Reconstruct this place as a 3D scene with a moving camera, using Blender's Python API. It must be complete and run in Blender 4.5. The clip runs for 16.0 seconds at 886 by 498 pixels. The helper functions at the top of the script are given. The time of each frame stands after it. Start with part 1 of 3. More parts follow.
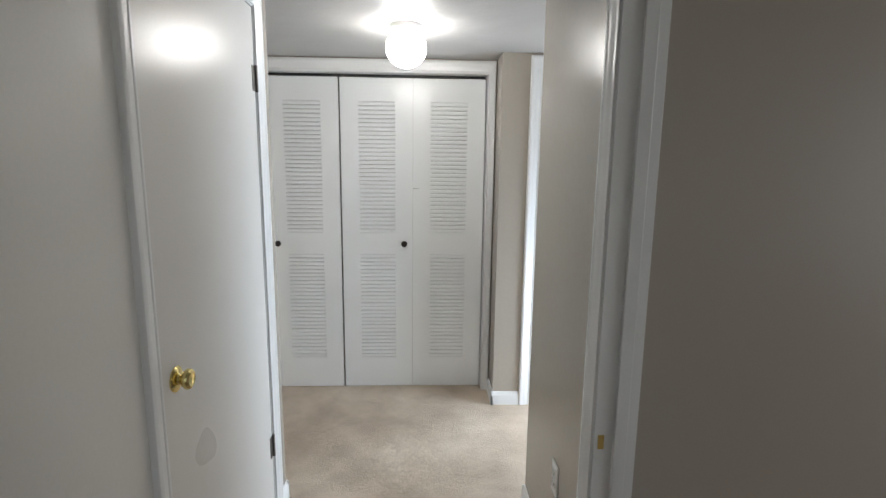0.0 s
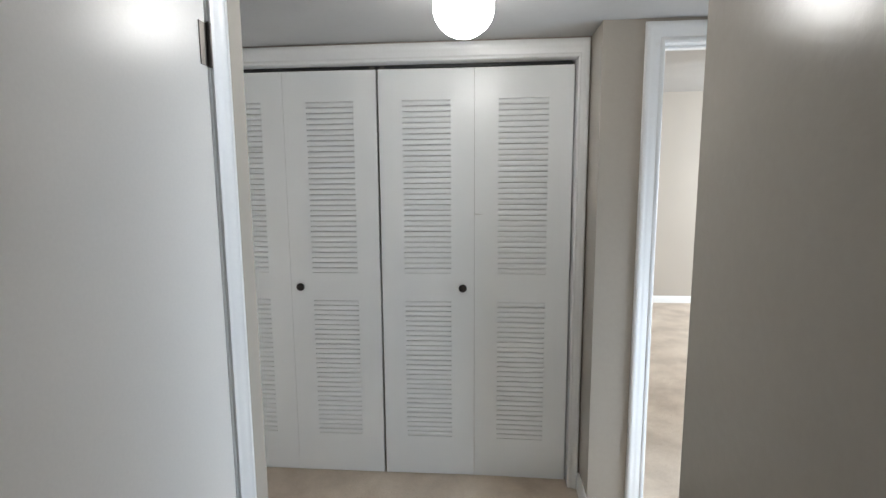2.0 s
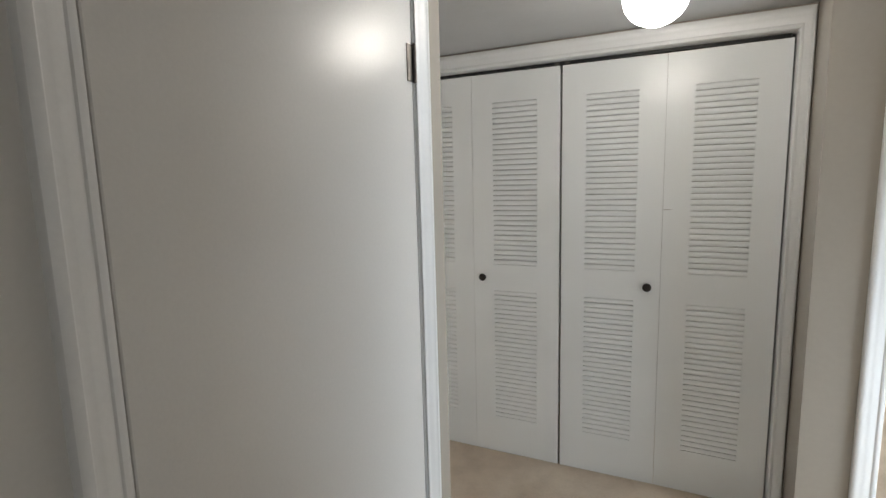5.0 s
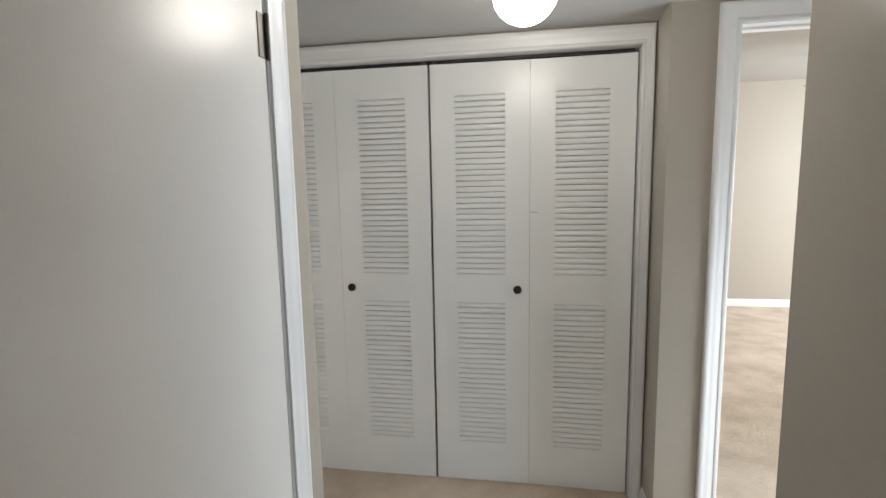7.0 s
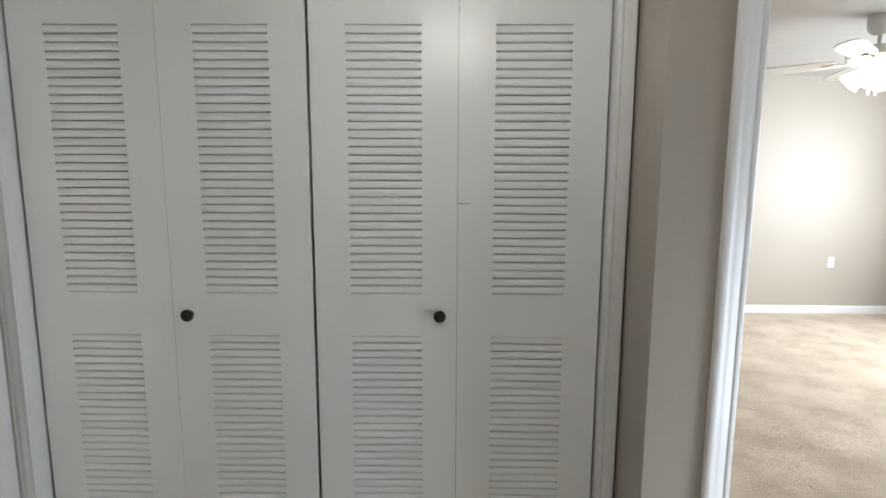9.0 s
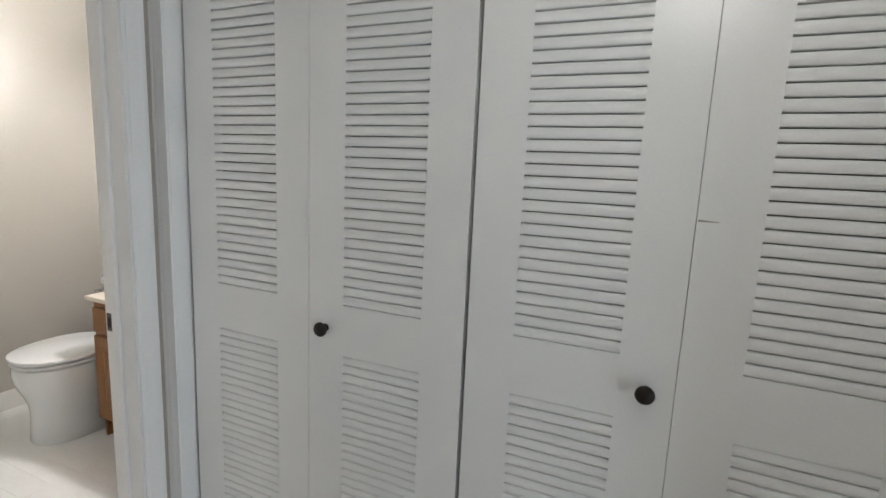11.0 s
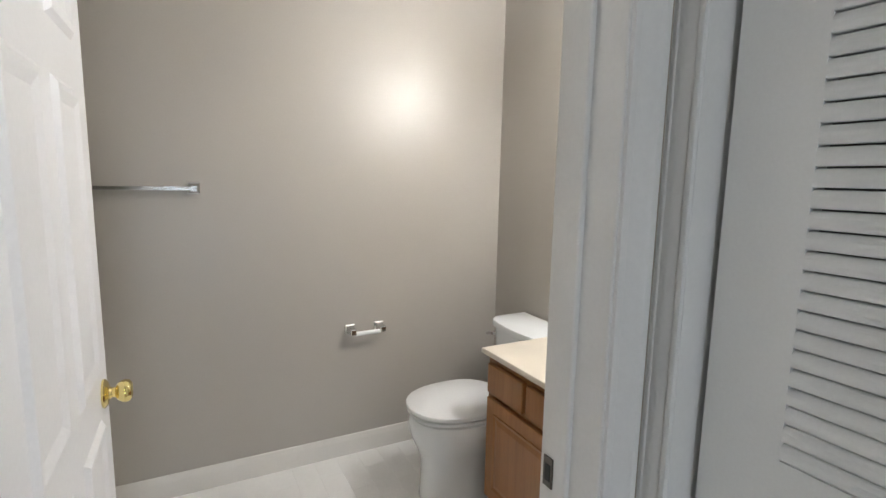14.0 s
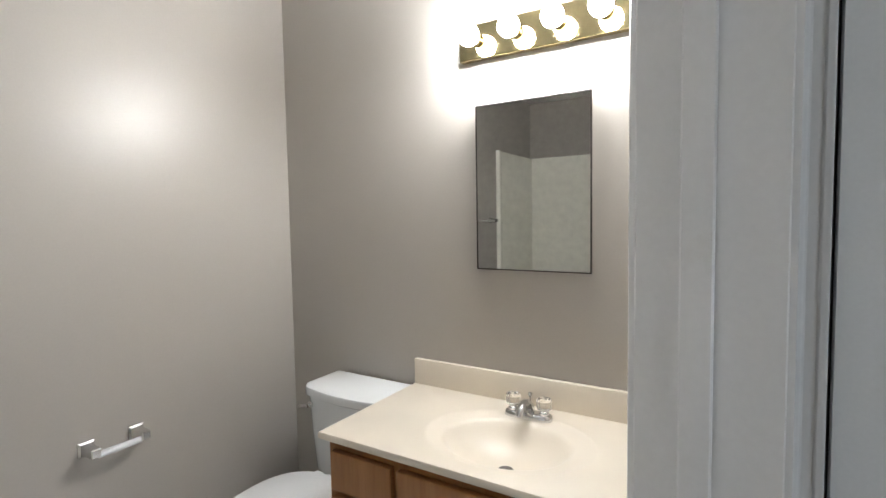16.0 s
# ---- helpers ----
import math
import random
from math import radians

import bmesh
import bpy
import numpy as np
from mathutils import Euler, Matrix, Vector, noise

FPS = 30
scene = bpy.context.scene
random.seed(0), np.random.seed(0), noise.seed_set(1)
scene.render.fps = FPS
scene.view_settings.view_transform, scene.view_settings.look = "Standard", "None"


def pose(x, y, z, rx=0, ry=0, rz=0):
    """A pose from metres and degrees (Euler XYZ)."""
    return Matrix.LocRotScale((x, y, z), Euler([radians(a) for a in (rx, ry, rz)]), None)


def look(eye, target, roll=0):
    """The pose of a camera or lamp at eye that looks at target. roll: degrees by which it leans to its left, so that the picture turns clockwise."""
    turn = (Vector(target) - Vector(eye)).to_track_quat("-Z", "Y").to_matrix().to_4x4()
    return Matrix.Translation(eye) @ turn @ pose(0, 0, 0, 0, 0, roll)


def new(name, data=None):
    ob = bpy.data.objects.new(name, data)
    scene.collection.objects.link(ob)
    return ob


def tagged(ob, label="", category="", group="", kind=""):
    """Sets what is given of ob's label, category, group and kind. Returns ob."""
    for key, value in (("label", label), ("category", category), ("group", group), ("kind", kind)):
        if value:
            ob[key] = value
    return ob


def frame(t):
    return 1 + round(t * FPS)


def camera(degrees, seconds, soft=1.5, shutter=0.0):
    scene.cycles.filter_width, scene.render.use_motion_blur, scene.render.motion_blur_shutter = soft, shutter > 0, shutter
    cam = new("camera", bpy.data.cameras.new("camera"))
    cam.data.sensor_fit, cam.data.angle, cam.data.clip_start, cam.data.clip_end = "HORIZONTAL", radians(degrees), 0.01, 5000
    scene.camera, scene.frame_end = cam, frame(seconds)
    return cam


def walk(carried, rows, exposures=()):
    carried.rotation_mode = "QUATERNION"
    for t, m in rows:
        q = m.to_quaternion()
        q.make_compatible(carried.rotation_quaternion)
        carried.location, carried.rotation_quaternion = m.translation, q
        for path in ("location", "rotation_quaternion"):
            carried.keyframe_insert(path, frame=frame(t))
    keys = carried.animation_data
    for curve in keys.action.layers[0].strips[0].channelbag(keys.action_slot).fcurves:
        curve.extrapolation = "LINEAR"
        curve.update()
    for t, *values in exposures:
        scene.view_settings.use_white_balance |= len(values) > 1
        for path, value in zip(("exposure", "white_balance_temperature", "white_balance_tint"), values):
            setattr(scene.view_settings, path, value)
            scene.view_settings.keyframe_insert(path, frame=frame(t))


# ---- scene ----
cam = camera(83.4, 16.0)
PATH = [
    (0, (0.533, -3.216, 1.481), (0.609, -1.245, 1.151), 0.7),
    (0.5, (0.517, -2.921, 1.491), (0.582, -0.946, 1.184), 1.5),
    (1, (0.534, -2.682, 1.468), (0.509, -0.704, 1.175), -0.1),
    (1.5, (0.543, -2.491, 1.495), (0.42, -0.513, 1.227), -0.8),
    (2, (0.517, -2.385, 1.487), (0.343, -0.41, 1.222), -0.4),
    (2.5, (0.525, -2.34, 1.495), (0.379, -0.361, 1.243), -0.6),
    (3, (0.598, -2.378, 1.506), (0.375, -0.407, 1.249), -1.5),
    (3.5, (0.597, -2.401, 1.508), (0.14, -0.466, 1.283), -2.3),
    (4, (0.565, -2.433, 1.499), (-0.2, -0.602, 1.253), -1.4),
    (4.1, (0.549, -2.435, 1.494), (-0.263, -0.624, 1.242), -1.5),
    (4.2, (0.541, -2.437, 1.498), (-0.314, -0.651, 1.216), -1.2),
    (6.3, (0.531, -2.461, 1.485), (-0.305, -0.661, 1.236), -2.2),
    (6.5, (0.516, -2.441, 1.471), (-0.191, -0.58, 1.274), -1.9),
    (7, (0.463, -2.32, 1.475), (0.116, -0.367, 1.214), -1.1),
    (7.5, (0.415, -2.165, 1.465), (0.303, -0.197, 1.129), -0.4),
    (8, (0.432, -1.944, 1.379), (0.354, 0.037, 1.112), -1.0),
    (8.2, (0.438, -1.852, 1.4), (0.377, 0.132, 1.15), -0.9),
    (10.3, (0.429, -1.219, 1.387), (0.373, 0.759, 1.098), 2.3),
    (10.5, (0.478, -1.164, 1.371), (0.15, 0.793, 1.117), 2.4),
    (11, (0.405, -1.062, 1.412), (-0.398, 0.742, 1.096), 2.5),
    (11.5, (0.261, -0.985, 1.473), (-0.899, 0.59, 1.055), 1.3),
    (12, (0.188, -0.868, 1.432), (-1.322, 0.389, 1.053), 1.0),
    (12.5, (0.136, -0.734, 1.447), (-1.572, 0.218, 1.028), 1.3),
    (13, (0.005, -0.675, 1.426), (-1.783, 0.139, 1.051), 0.5),
    (13.5, (-0.3, -0.663, 1.426), (-2.081, 0.172, 1.065), 0.9),
    (14, (-0.466, -0.691, 1.41), (-2.219, 0.231, 1.131), 1.1),
    (14.5, (-0.691, -0.652, 1.403), (-2.376, 0.387, 1.117), -0.7),
    (15, (-0.842, -0.711, 1.397), (-2.304, 0.633, 1.162), 0.7),
    (15.5, (-0.967, -0.735, 1.38), (-2.174, 0.852, 1.22), 0.0),
    (16, (-0.997, -0.693, 1.381), (-2.047, 1.004, 1.256), -1.0),
]
EXPOSURES = [(0.0, 0.54, 6500, 10), (1.0, 0.33, 6500, 10), (2.0, 0.22, 6450, 10), (3.0, 0.16, 6450, 10), (4.0, 0.08, 6700, 10), (6.5, 0.24, 7000, 11), (7.0, 0.22, 6950, 11),
             (8.0, -0.10, 6900, 11), (10.5, 0.22, 6450, 10), (11.5, -0.12, 6700, 10), (13.0, -0.19, 6600, 10), (14.0, -0.19, 6550, 10), (15.0, -0.20, 6350, 10), (16.0, -0.30, 6300, 10)]
walk(cam, [(t, look(e, g, r)) for t, e, g, r in PATH], EXPOSURES)

# ---- light ----
world = bpy.data.worlds.new("world")
scene.world = world
world.use_nodes = True
wn = world.node_tree
wn.nodes.clear()
sky = wn.nodes.new("ShaderNodeTexSky")
sky.sky_type, sky.sun_disc = "NISHITA", False
sky.sun_elevation, sky.sun_rotation = radians(40), radians(100)
bg = wn.nodes.new("ShaderNodeBackground")
bg.inputs["Strength"].default_value = 0.1
wo = wn.nodes.new("ShaderNodeOutputWorld")
wn.links.new(sky.outputs[0], bg.inputs[0])
wn.links.new(bg.outputs[0], wo.inputs[0])


def area_lamp(name, m, sx, sy, watts, color):
    data = bpy.data.lights.new(name, "AREA")
    data.shape, data.size, data.size_y, data.energy, data.color = "RECTANGLE", sx, sy, watts, color
    ob = new(name, data)
    ob.matrix_world = m
    return ob


HALL_GLOW = 20.0
BATH_GLOW = 300.0
FAN_GLOW = 9.5
# daylight inferred from the bedroom and the hall's far end, its windows unseen
area_lamp("bedroom_daylight", pose(5.46, 1.9, 1.45, 0, 90, 0), 1.2, 1.5, 190, (0.80, 0.90, 1.0))
area_lamp("hall_daylight", pose(2.16, -0.70, 0.62, 0, 90, 0), 0.95, 0.6, 21.0, (0.72, 0.85, 1.0))
# fill lamps added in made-up windows, to brighten corridor and side room
area_lamp("corridor_fill", pose(0.46, -4.22, 1.4, -90, 0, 0), 0.8, 1.1, 6.5, (0.92, 0.96, 1.0))
area_lamp("side_room_fill", pose(3.42, -3.1, 1.45, 0, 90, 0), 1.1, 1.2, 9, (0.90, 0.95, 1.0))


# ---- materials ----
def base_mat(name):
    m = bpy.data.materials.new(name)
    m.use_nodes = True
    nt = m.node_tree
    return m, nt, nt.nodes["Principled BSDF"]


def noise_node(nt, scale, detail=4.0, rough=0.55, stretch=None):
    tc = nt.nodes.new("ShaderNodeTexCoord")
    mp = nt.nodes.new("ShaderNodeMapping")
    if stretch:
        mp.inputs["Scale"].default_value = stretch
    n = nt.nodes.new("ShaderNodeTexNoise")
    n.inputs["Scale"].default_value, n.inputs["Detail"].default_value, n.inputs["Roughness"].default_value = scale, detail, rough
    nt.links.new(tc.outputs["Object"], mp.inputs["Vector"])
    nt.links.new(mp.outputs["Vector"], n.inputs["Vector"])
    return n


def ramp(nt, src, stops):
    r = nt.nodes.new("ShaderNodeValToRGB")
    e = r.color_ramp.elements
    while len(e) < len(stops):
        e.new(0.5)
    for k, (p, c) in zip(e, stops):
        k.position, k.color = p, (*c, 1) if len(c) == 3 else c
    nt.links.new(src, r.inputs["Fac"])
    return r


def mixed(nt, a, b, fac, kind="MIX"):
    m = nt.nodes.new("ShaderNodeMix")
    m.data_type, m.blend_type = "RGBA", kind
    if isinstance(fac, (int, float)):
        m.inputs[0].default_value = fac
    else:
        nt.links.new(fac, m.inputs[0])
    for sock, v in ((m.inputs[6], a), (m.inputs[7], b)):
        if isinstance(v, tuple):
            sock.default_value = (*v, 1)
        else:
            nt.links.new(v, sock)
    return m.outputs[2]


def bumps(nt, bsdf, pairs):
    prev = None
    for src, strength, dist in pairs:
        b = nt.nodes.new("ShaderNodeBump")
        b.inputs["Strength"].default_value, b.inputs["Distance"].default_value = strength, dist
        nt.links.new(src, b.inputs["Height"])
        if prev:
            nt.links.new(prev.outputs[0], b.inputs["Normal"])
        prev = b
    nt.links.new(prev.outputs[0], bsdf.inputs["Normal"])


def scaled(c, k):
    return tuple(min(1.0, v * k) for v in c)


def paint(name, color, rough, fine=260.0, fine_bump=0.12, coarse=3.0, coarse_bump=0.0, vary=0.05, spec=0.5, dirt=None):
    """Painted surface: roller or brush stipple, slow changes of tone, patchy gloss."""
    m, nt, p = base_mat(name)
    big, small = noise_node(nt, coarse, 1.5, 0.4), noise_node(nt, fine, 3)
    col = ramp(nt, big.outputs["Fac"], [(0.25, scaled(color, 1 - vary)), (0.75, scaled(color, 1 + vary))]).outputs[0]
    grain = ramp(nt, small.outputs["Fac"], [(0.3, (0.96, 0.96, 0.96)), (0.7, (1.0, 1.0, 1.0))]).outputs[0]
    col = mixed(nt, col, grain, 0.8, "MULTIPLY")
    if dirt:
        spots = noise_node(nt, 9.0, 8, 0.7)
        mask = ramp(nt, spots.outputs["Fac"], [(0.62, (0, 0, 0)), (0.78, (0.35, 0.35, 0.35))]).outputs[0]
        col = mixed(nt, col, dirt, mask)
    nt.links.new(col, p.inputs["Base Color"])
    r = ramp(nt, big.outputs["Fac"], [(0.05, (rough * 0.95,) * 3), (0.95, (rough * 1.05,) * 3)])
    nt.links.new(r.outputs[0], p.inputs["Roughness"])
    p.inputs["Specular IOR Level"].default_value = spec
    pairs = [(small.outputs["Fac"], fine_bump, 0.002)]
    if coarse_bump:
        pairs.append((noise_node(nt, coarse * 1.7, 0.0).outputs["Fac"], coarse_bump, 0.02))
    bumps(nt, p, pairs)
    return m


def metal(name, color, rough, metallic=1.0):
    m, nt, p = base_mat(name)
    n = noise_node(nt, 40.0, 4)
    col = ramp(nt, n.outputs["Fac"], [(0.3, scaled(color, 0.88)), (0.7, color)])
    nt.links.new(col.outputs[0], p.inputs["Base Color"])
    r = ramp(nt, n.outputs["Fac"], [(0.3, (rough * 0.8,) * 3), (0.7, (rough * 1.3,) * 3)])
    nt.links.new(r.outputs[0], p.inputs["Roughness"])
    p.inputs["Metallic"].default_value = metallic
    return m


def glow(name, color, strength):
    m, nt, p = base_mat(name)
    p.inputs["Base Color"].default_value = (0.9, 0.9, 0.88, 1)
    p.inputs["Roughness"].default_value = 0.25
    p.inputs["Emission Color"].default_value = (*color, 1)
    p.inputs["Emission Strength"].default_value = strength
    return m


WALL = paint("wall_paint", (0.39, 0.35, 0.302), 0.24, fine=45, fine_bump=0.28, coarse=1.6, coarse_bump=0.12, vary=0.025)
BATHWALL = paint("bath_wall_paint", (0.425, 0.397, 0.36), 0.375, spec=0.6, fine=140, fine_bump=0.12, coarse=1.4, coarse_bump=0.12, vary=0.025)
# The unseen bath ceiling stays white so that it bounces more fill.
BATHCEIL = paint("bath_ceiling_white", (0.78, 0.775, 0.76), 0.6, fine=38, fine_bump=0.4, coarse=5, coarse_bump=0.1, vary=0.02)
# Ceiling white darkened in the colour to hold down the hall lamp's glow.
CEIL = paint("ceiling_darkened_paint", (0.46, 0.452, 0.44), 0.5, fine=38, fine_bump=0.55, coarse=5, coarse_bump=0.15, vary=0.03)
TRIM = paint("trim_gloss_white", (0.80, 0.80, 0.79), 0.32, fine=120, fine_bump=0.05, coarse=4, coarse_bump=0.02, vary=0.02, dirt=(0.6, 0.57, 0.52))
DOORW = paint("door_satin_white", (0.73, 0.708, 0.678), 0.28, fine=150, fine_bump=0.07, coarse=2.2, vary=0.01)
GREIGE = paint("greige_gloss_paint", (0.67, 0.648, 0.612), 0.28, fine=110, fine_bump=0.1, coarse=1.6, coarse_bump=0.06, vary=0.015)
LOUVRE = paint("louvre_door_white", (0.86, 0.875, 0.87), 0.29, fine=190, fine_bump=0.08, coarse=2.5, coarse_bump=0.12, vary=0.025)
PANELW = paint("panel_door_white", (0.86, 0.87, 0.90), 0.32, fine=120, fine_bump=0.08, coarse=3, coarse_bump=0.04, vary=0.02)
DARKWALL = paint("room_wall_paint", (0.45, 0.405, 0.35), 0.42, spec=0.3, fine=170, fine_bump=0.10, coarse=1.6, coarse_bump=0.1, vary=0.03)
# Shade inside the closed closet, put into a darker paint.
CLOSETIN = paint("closet_shade_paint", (0.32, 0.30, 0.28), 0.7, vary=0.05)
BRASS = metal("polished_brass", (0.86, 0.71, 0.31), 0.14)
GOLD = metal("gold_plate", (0.64, 0.55, 0.31), 0.08)
CHROME = metal("chrome", (0.72, 0.72, 0.72), 0.10)
BRONZE = metal("dark_bronze", (0.035, 0.028, 0.025), 0.38, 0.7)
STEEL = metal("hinge_steel", (0.17, 0.155, 0.14), 0.42, 0.9)
MIRROR = metal("mirror_glass", (0.90, 0.91, 0.90), 0.015)
MIRROR.node_tree.nodes["Principled BSDF"].inputs["Roughness"].default_value = 0.01
PORCELAIN = paint("porcelain", (0.80, 0.82, 0.83), 0.09, fine=320, fine_bump=0.0, coarse=3, vary=0.012)
PLASTICW = paint("white_plastic", (0.78, 0.79, 0.80), 0.22, fine=80, fine_bump=0.02, coarse=3, vary=0.015)
MARBLE = paint("cultured_marble_cream", (0.76, 0.69, 0.585), 0.36, fine=320, fine_bump=0.0, coarse=7, vary=0.035)
FIBREGLASS = paint("ivory_fibreglass", (0.88, 0.87, 0.79), 0.10, fine=420, fine_bump=0.0, coarse=2, vary=0.003)
VINYL = paint("white_vinyl_tile", (0.91, 0.905, 0.895), 0.33, fine=60, fine_bump=0.08, coarse=6, coarse_bump=0.01, vary=0.03, dirt=(0.55, 0.52, 0.48))
GROUT = paint("vinyl_joint_grey", (0.84, 0.83, 0.815), 0.5, vary=0.05)
COVE = paint("cove_base_white", (0.70, 0.675, 0.64), 0.34, fine=90, fine_bump=0.06, coarse=5, vary=0.04, dirt=(0.5, 0.46, 0.4))
PLATE = paint("outlet_white", (0.80, 0.79, 0.76), 0.33, vary=0.01)
BLACK = paint("dark_slot", (0.015, 0.015, 0.015), 0.6, vary=0.1)
FANW = paint("fan_white", (0.72, 0.71, 0.69), 0.33, vary=0.02)
HALLGLASS = glow("lit_opal_glass", (1.0, 0.985, 0.96), HALL_GLOW)
BULBGLOW = glow("lit_bulb", (1.0, 0.99, 0.975), BATH_GLOW)
FANGLOW = glow("lit_fan_shade", (1.0, 0.95, 0.88), FAN_GLOW)


def carpet_mat():
    m, nt, p = base_mat("beige_carpet")
    patch = noise_node(nt, 3.2, 4, 0.55)
    tuft = noise_node(nt, 130.0, 3, 0.6)
    fibre = noise_node(nt, 620.0, 2, 0.6)
    a = ramp(nt, patch.outputs["Fac"], [(0.36, (0.54, 0.43, 0.325)), (0.50, (0.65, 0.53, 0.41)), (0.66, (0.74, 0.62, 0.49))]).outputs[0]
    b = ramp(nt, tuft.outputs["Fac"], [(0.3, (0.84, 0.83, 0.82)), (0.65, (1.0, 1.0, 1.0))]).outputs[0]
    c = ramp(nt, fibre.outputs["Fac"], [(0.35, (0.85, 0.845, 0.84)), (0.65, (1.0, 1.0, 1.0))]).outputs[0]
    col = mixed(nt, mixed(nt, a, b, 0.7, "MULTIPLY"), c, 0.6, "MULTIPLY")
    nt.links.new(col, p.inputs["Base Color"])
    p.inputs["Roughness"].default_value = 0.95
    p.inputs["Specular IOR Level"].default_value = 0.1
    p.inputs["Sheen Weight"].default_value = 0.25
    bumps(nt, p, [(fibre.outputs["Fac"], 0.5, 0.004), (tuft.outputs["Fac"], 0.6, 0.010), (patch.outputs["Fac"], 0.6, 0.03)])
    return m


def oak_mat():
    m, nt, p = base_mat("honey_oak")
    grain = noise_node(nt, 26.0, 7, 0.65, (1.0, 1.0, 0.05))
    pores = noise_node(nt, 220.0, 3, 0.7, (1.0, 1.0, 0.04))
    a = ramp(nt, grain.outputs["Fac"], [(0.25, (0.235, 0.096, 0.026)), (0.52, (0.305, 0.134, 0.040)), (0.78, (0.360, 0.168, 0.055))]).outputs[0]
    b = ramp(nt, pores.outputs["Fac"], [(0.33, (0.55, 0.5, 0.45)), (0.5, (1.0, 1.0, 1.0))]).outputs[0]
    nt.links.new(mixed(nt, a, b, 0.28, "MULTIPLY"), p.inputs["Base Color"])
    p.inputs["Roughness"].default_value = 0.36
    bumps(nt, p, [(pores.outputs["Fac"], 0.12, 0.001)])
    return m


def clear_mat(name, rough=0.05):
    m, nt, p = base_mat(name)
    p.inputs["Transmission Weight"].default_value = 1.0
    p.inputs["Roughness"].default_value = rough
    p.inputs["IOR"].default_value = 1.45
    p.inputs["Base Color"].default_value = (0.95, 0.96, 0.96, 1)
    return m


CARPET, OAK = carpet_mat(), oak_mat()
ACRYLIC, GLASS = clear_mat("clear_acrylic", 0.08), clear_mat("window_glass", 0.0)


# ---- shape helpers ----
def part(name, bm, material, parent=None, label="", smooth=None):
    """Links a bmesh as one mesh object, under a thing or a part."""
    bmesh.ops.recalc_face_normals(bm, faces=bm.faces[:])
    if smooth is not None:
        lim = radians(smooth)
        for f in bm.faces:
            f.smooth = True
        for e in bm.edges:
            e.smooth = len(e.link_faces) == 2 and e.calc_face_angle(0) < lim
    me = bpy.data.meshes.new(name)
    bm.to_mesh(me)
    bm.free()
    me.materials.append(material)
    ob = new(name, me)
    if parent:
        ob.parent = parent
    if label:
        ob["label"] = label
    return ob


def same_mesh(name, src, m, parent, label=""):
    ob = new(name, src.data)
    ob.parent = parent
    ob.matrix_basis = m
    if label:
        ob["label"] = label
    return ob


def thing(name, label, category, m=None, group="", kind=""):
    ob = new(name)
    ob.empty_display_size = 0.05
    if m is not None:
        ob.matrix_world = m
    return tagged(ob, label, category, group, kind)


def add_box(bm, x0, x1, y0, y1, z0, z1, bevel=0.0, seg=2):
    vs = [bm.verts.new((x, y, z)) for x in (x0, x1) for y in (y0, y1) for z in (z0, z1)]
    fs = [bm.faces.new([vs[i] for i in f]) for f in ((0, 1, 3, 2), (4, 6, 7, 5), (0, 4, 5, 1), (2, 3, 7, 6), (0, 2, 6, 4), (1, 5, 7, 3))]
    if bevel:
        es = list({e for f in fs for e in f.edges})
        bmesh.ops.bevel(bm, geom=es, offset=bevel, segments=seg, affect="EDGES", profile=0.6)
    return bm


def box(x0, x1, y0, y1, z0, z1, bevel=0.0, seg=2):
    return add_box(bmesh.new(), x0, x1, y0, y1, z0, z1, bevel, seg)


def boxes(*rows):
    bm = bmesh.new()
    for r in rows:
        add_box(bm, *r)
    return bm


def add_loft(bm, rings, cap=True, closed=True):
    loops = [[bm.verts.new(v) for v in ring] for ring in rings]
    n = len(loops[0])
    for a, b in zip(loops, loops[1:]):
        for i in range(n if closed else n - 1):
            j = (i + 1) % n
            bm.faces.new((a[i], a[j], b[j], b[i]))
    if cap:
        bm.faces.new(loops[0][::-1])
        bm.faces.new(loops[-1])
    return bm


def loft(rings, cap=True, closed=True):
    return add_loft(bmesh.new(), rings, cap, closed)


def add_lathe(bm, profile, seg=24, m=None):
    """Turns (radius, z) pairs about z."""
    m = m or Matrix()
    rings = [[m @ Vector((r * math.cos(2 * math.pi * i / seg), r * math.sin(2 * math.pi * i / seg), z)) for i in range(seg)] for r, z in profile]
    return add_loft(bm, rings)


def lathe(profile, seg=24, m=None):
    return add_lathe(bmesh.new(), profile, seg, m)


def tube(points, radius, seg=10):
    bm = bmesh.new()
    pts = [Vector(p) for p in points]
    rings = []
    for i, p in enumerate(pts):
        d = (pts[min(i + 1, len(pts) - 1)] - pts[max(i - 1, 0)]).normalized()
        q = d.to_track_quat("Z", "Y")
        rings.append([p + q @ Vector((radius * math.cos(2 * math.pi * k / seg), radius * math.sin(2 * math.pi * k / seg), 0)) for k in range(seg)])
    return add_loft(bm, rings)


CASING = [(0.0, 0.0), (0.0, 0.008), (0.004, 0.0095), (0.010, 0.0095), (0.013, 0.0075), (0.017, 0.0085), (0.026, 0.0125), (0.034, 0.0145),
          (0.044, 0.0155), (0.047, 0.0175), (0.056, 0.0175), (0.060, 0.0155), (0.062, 0.012), (0.062, 0.0)]


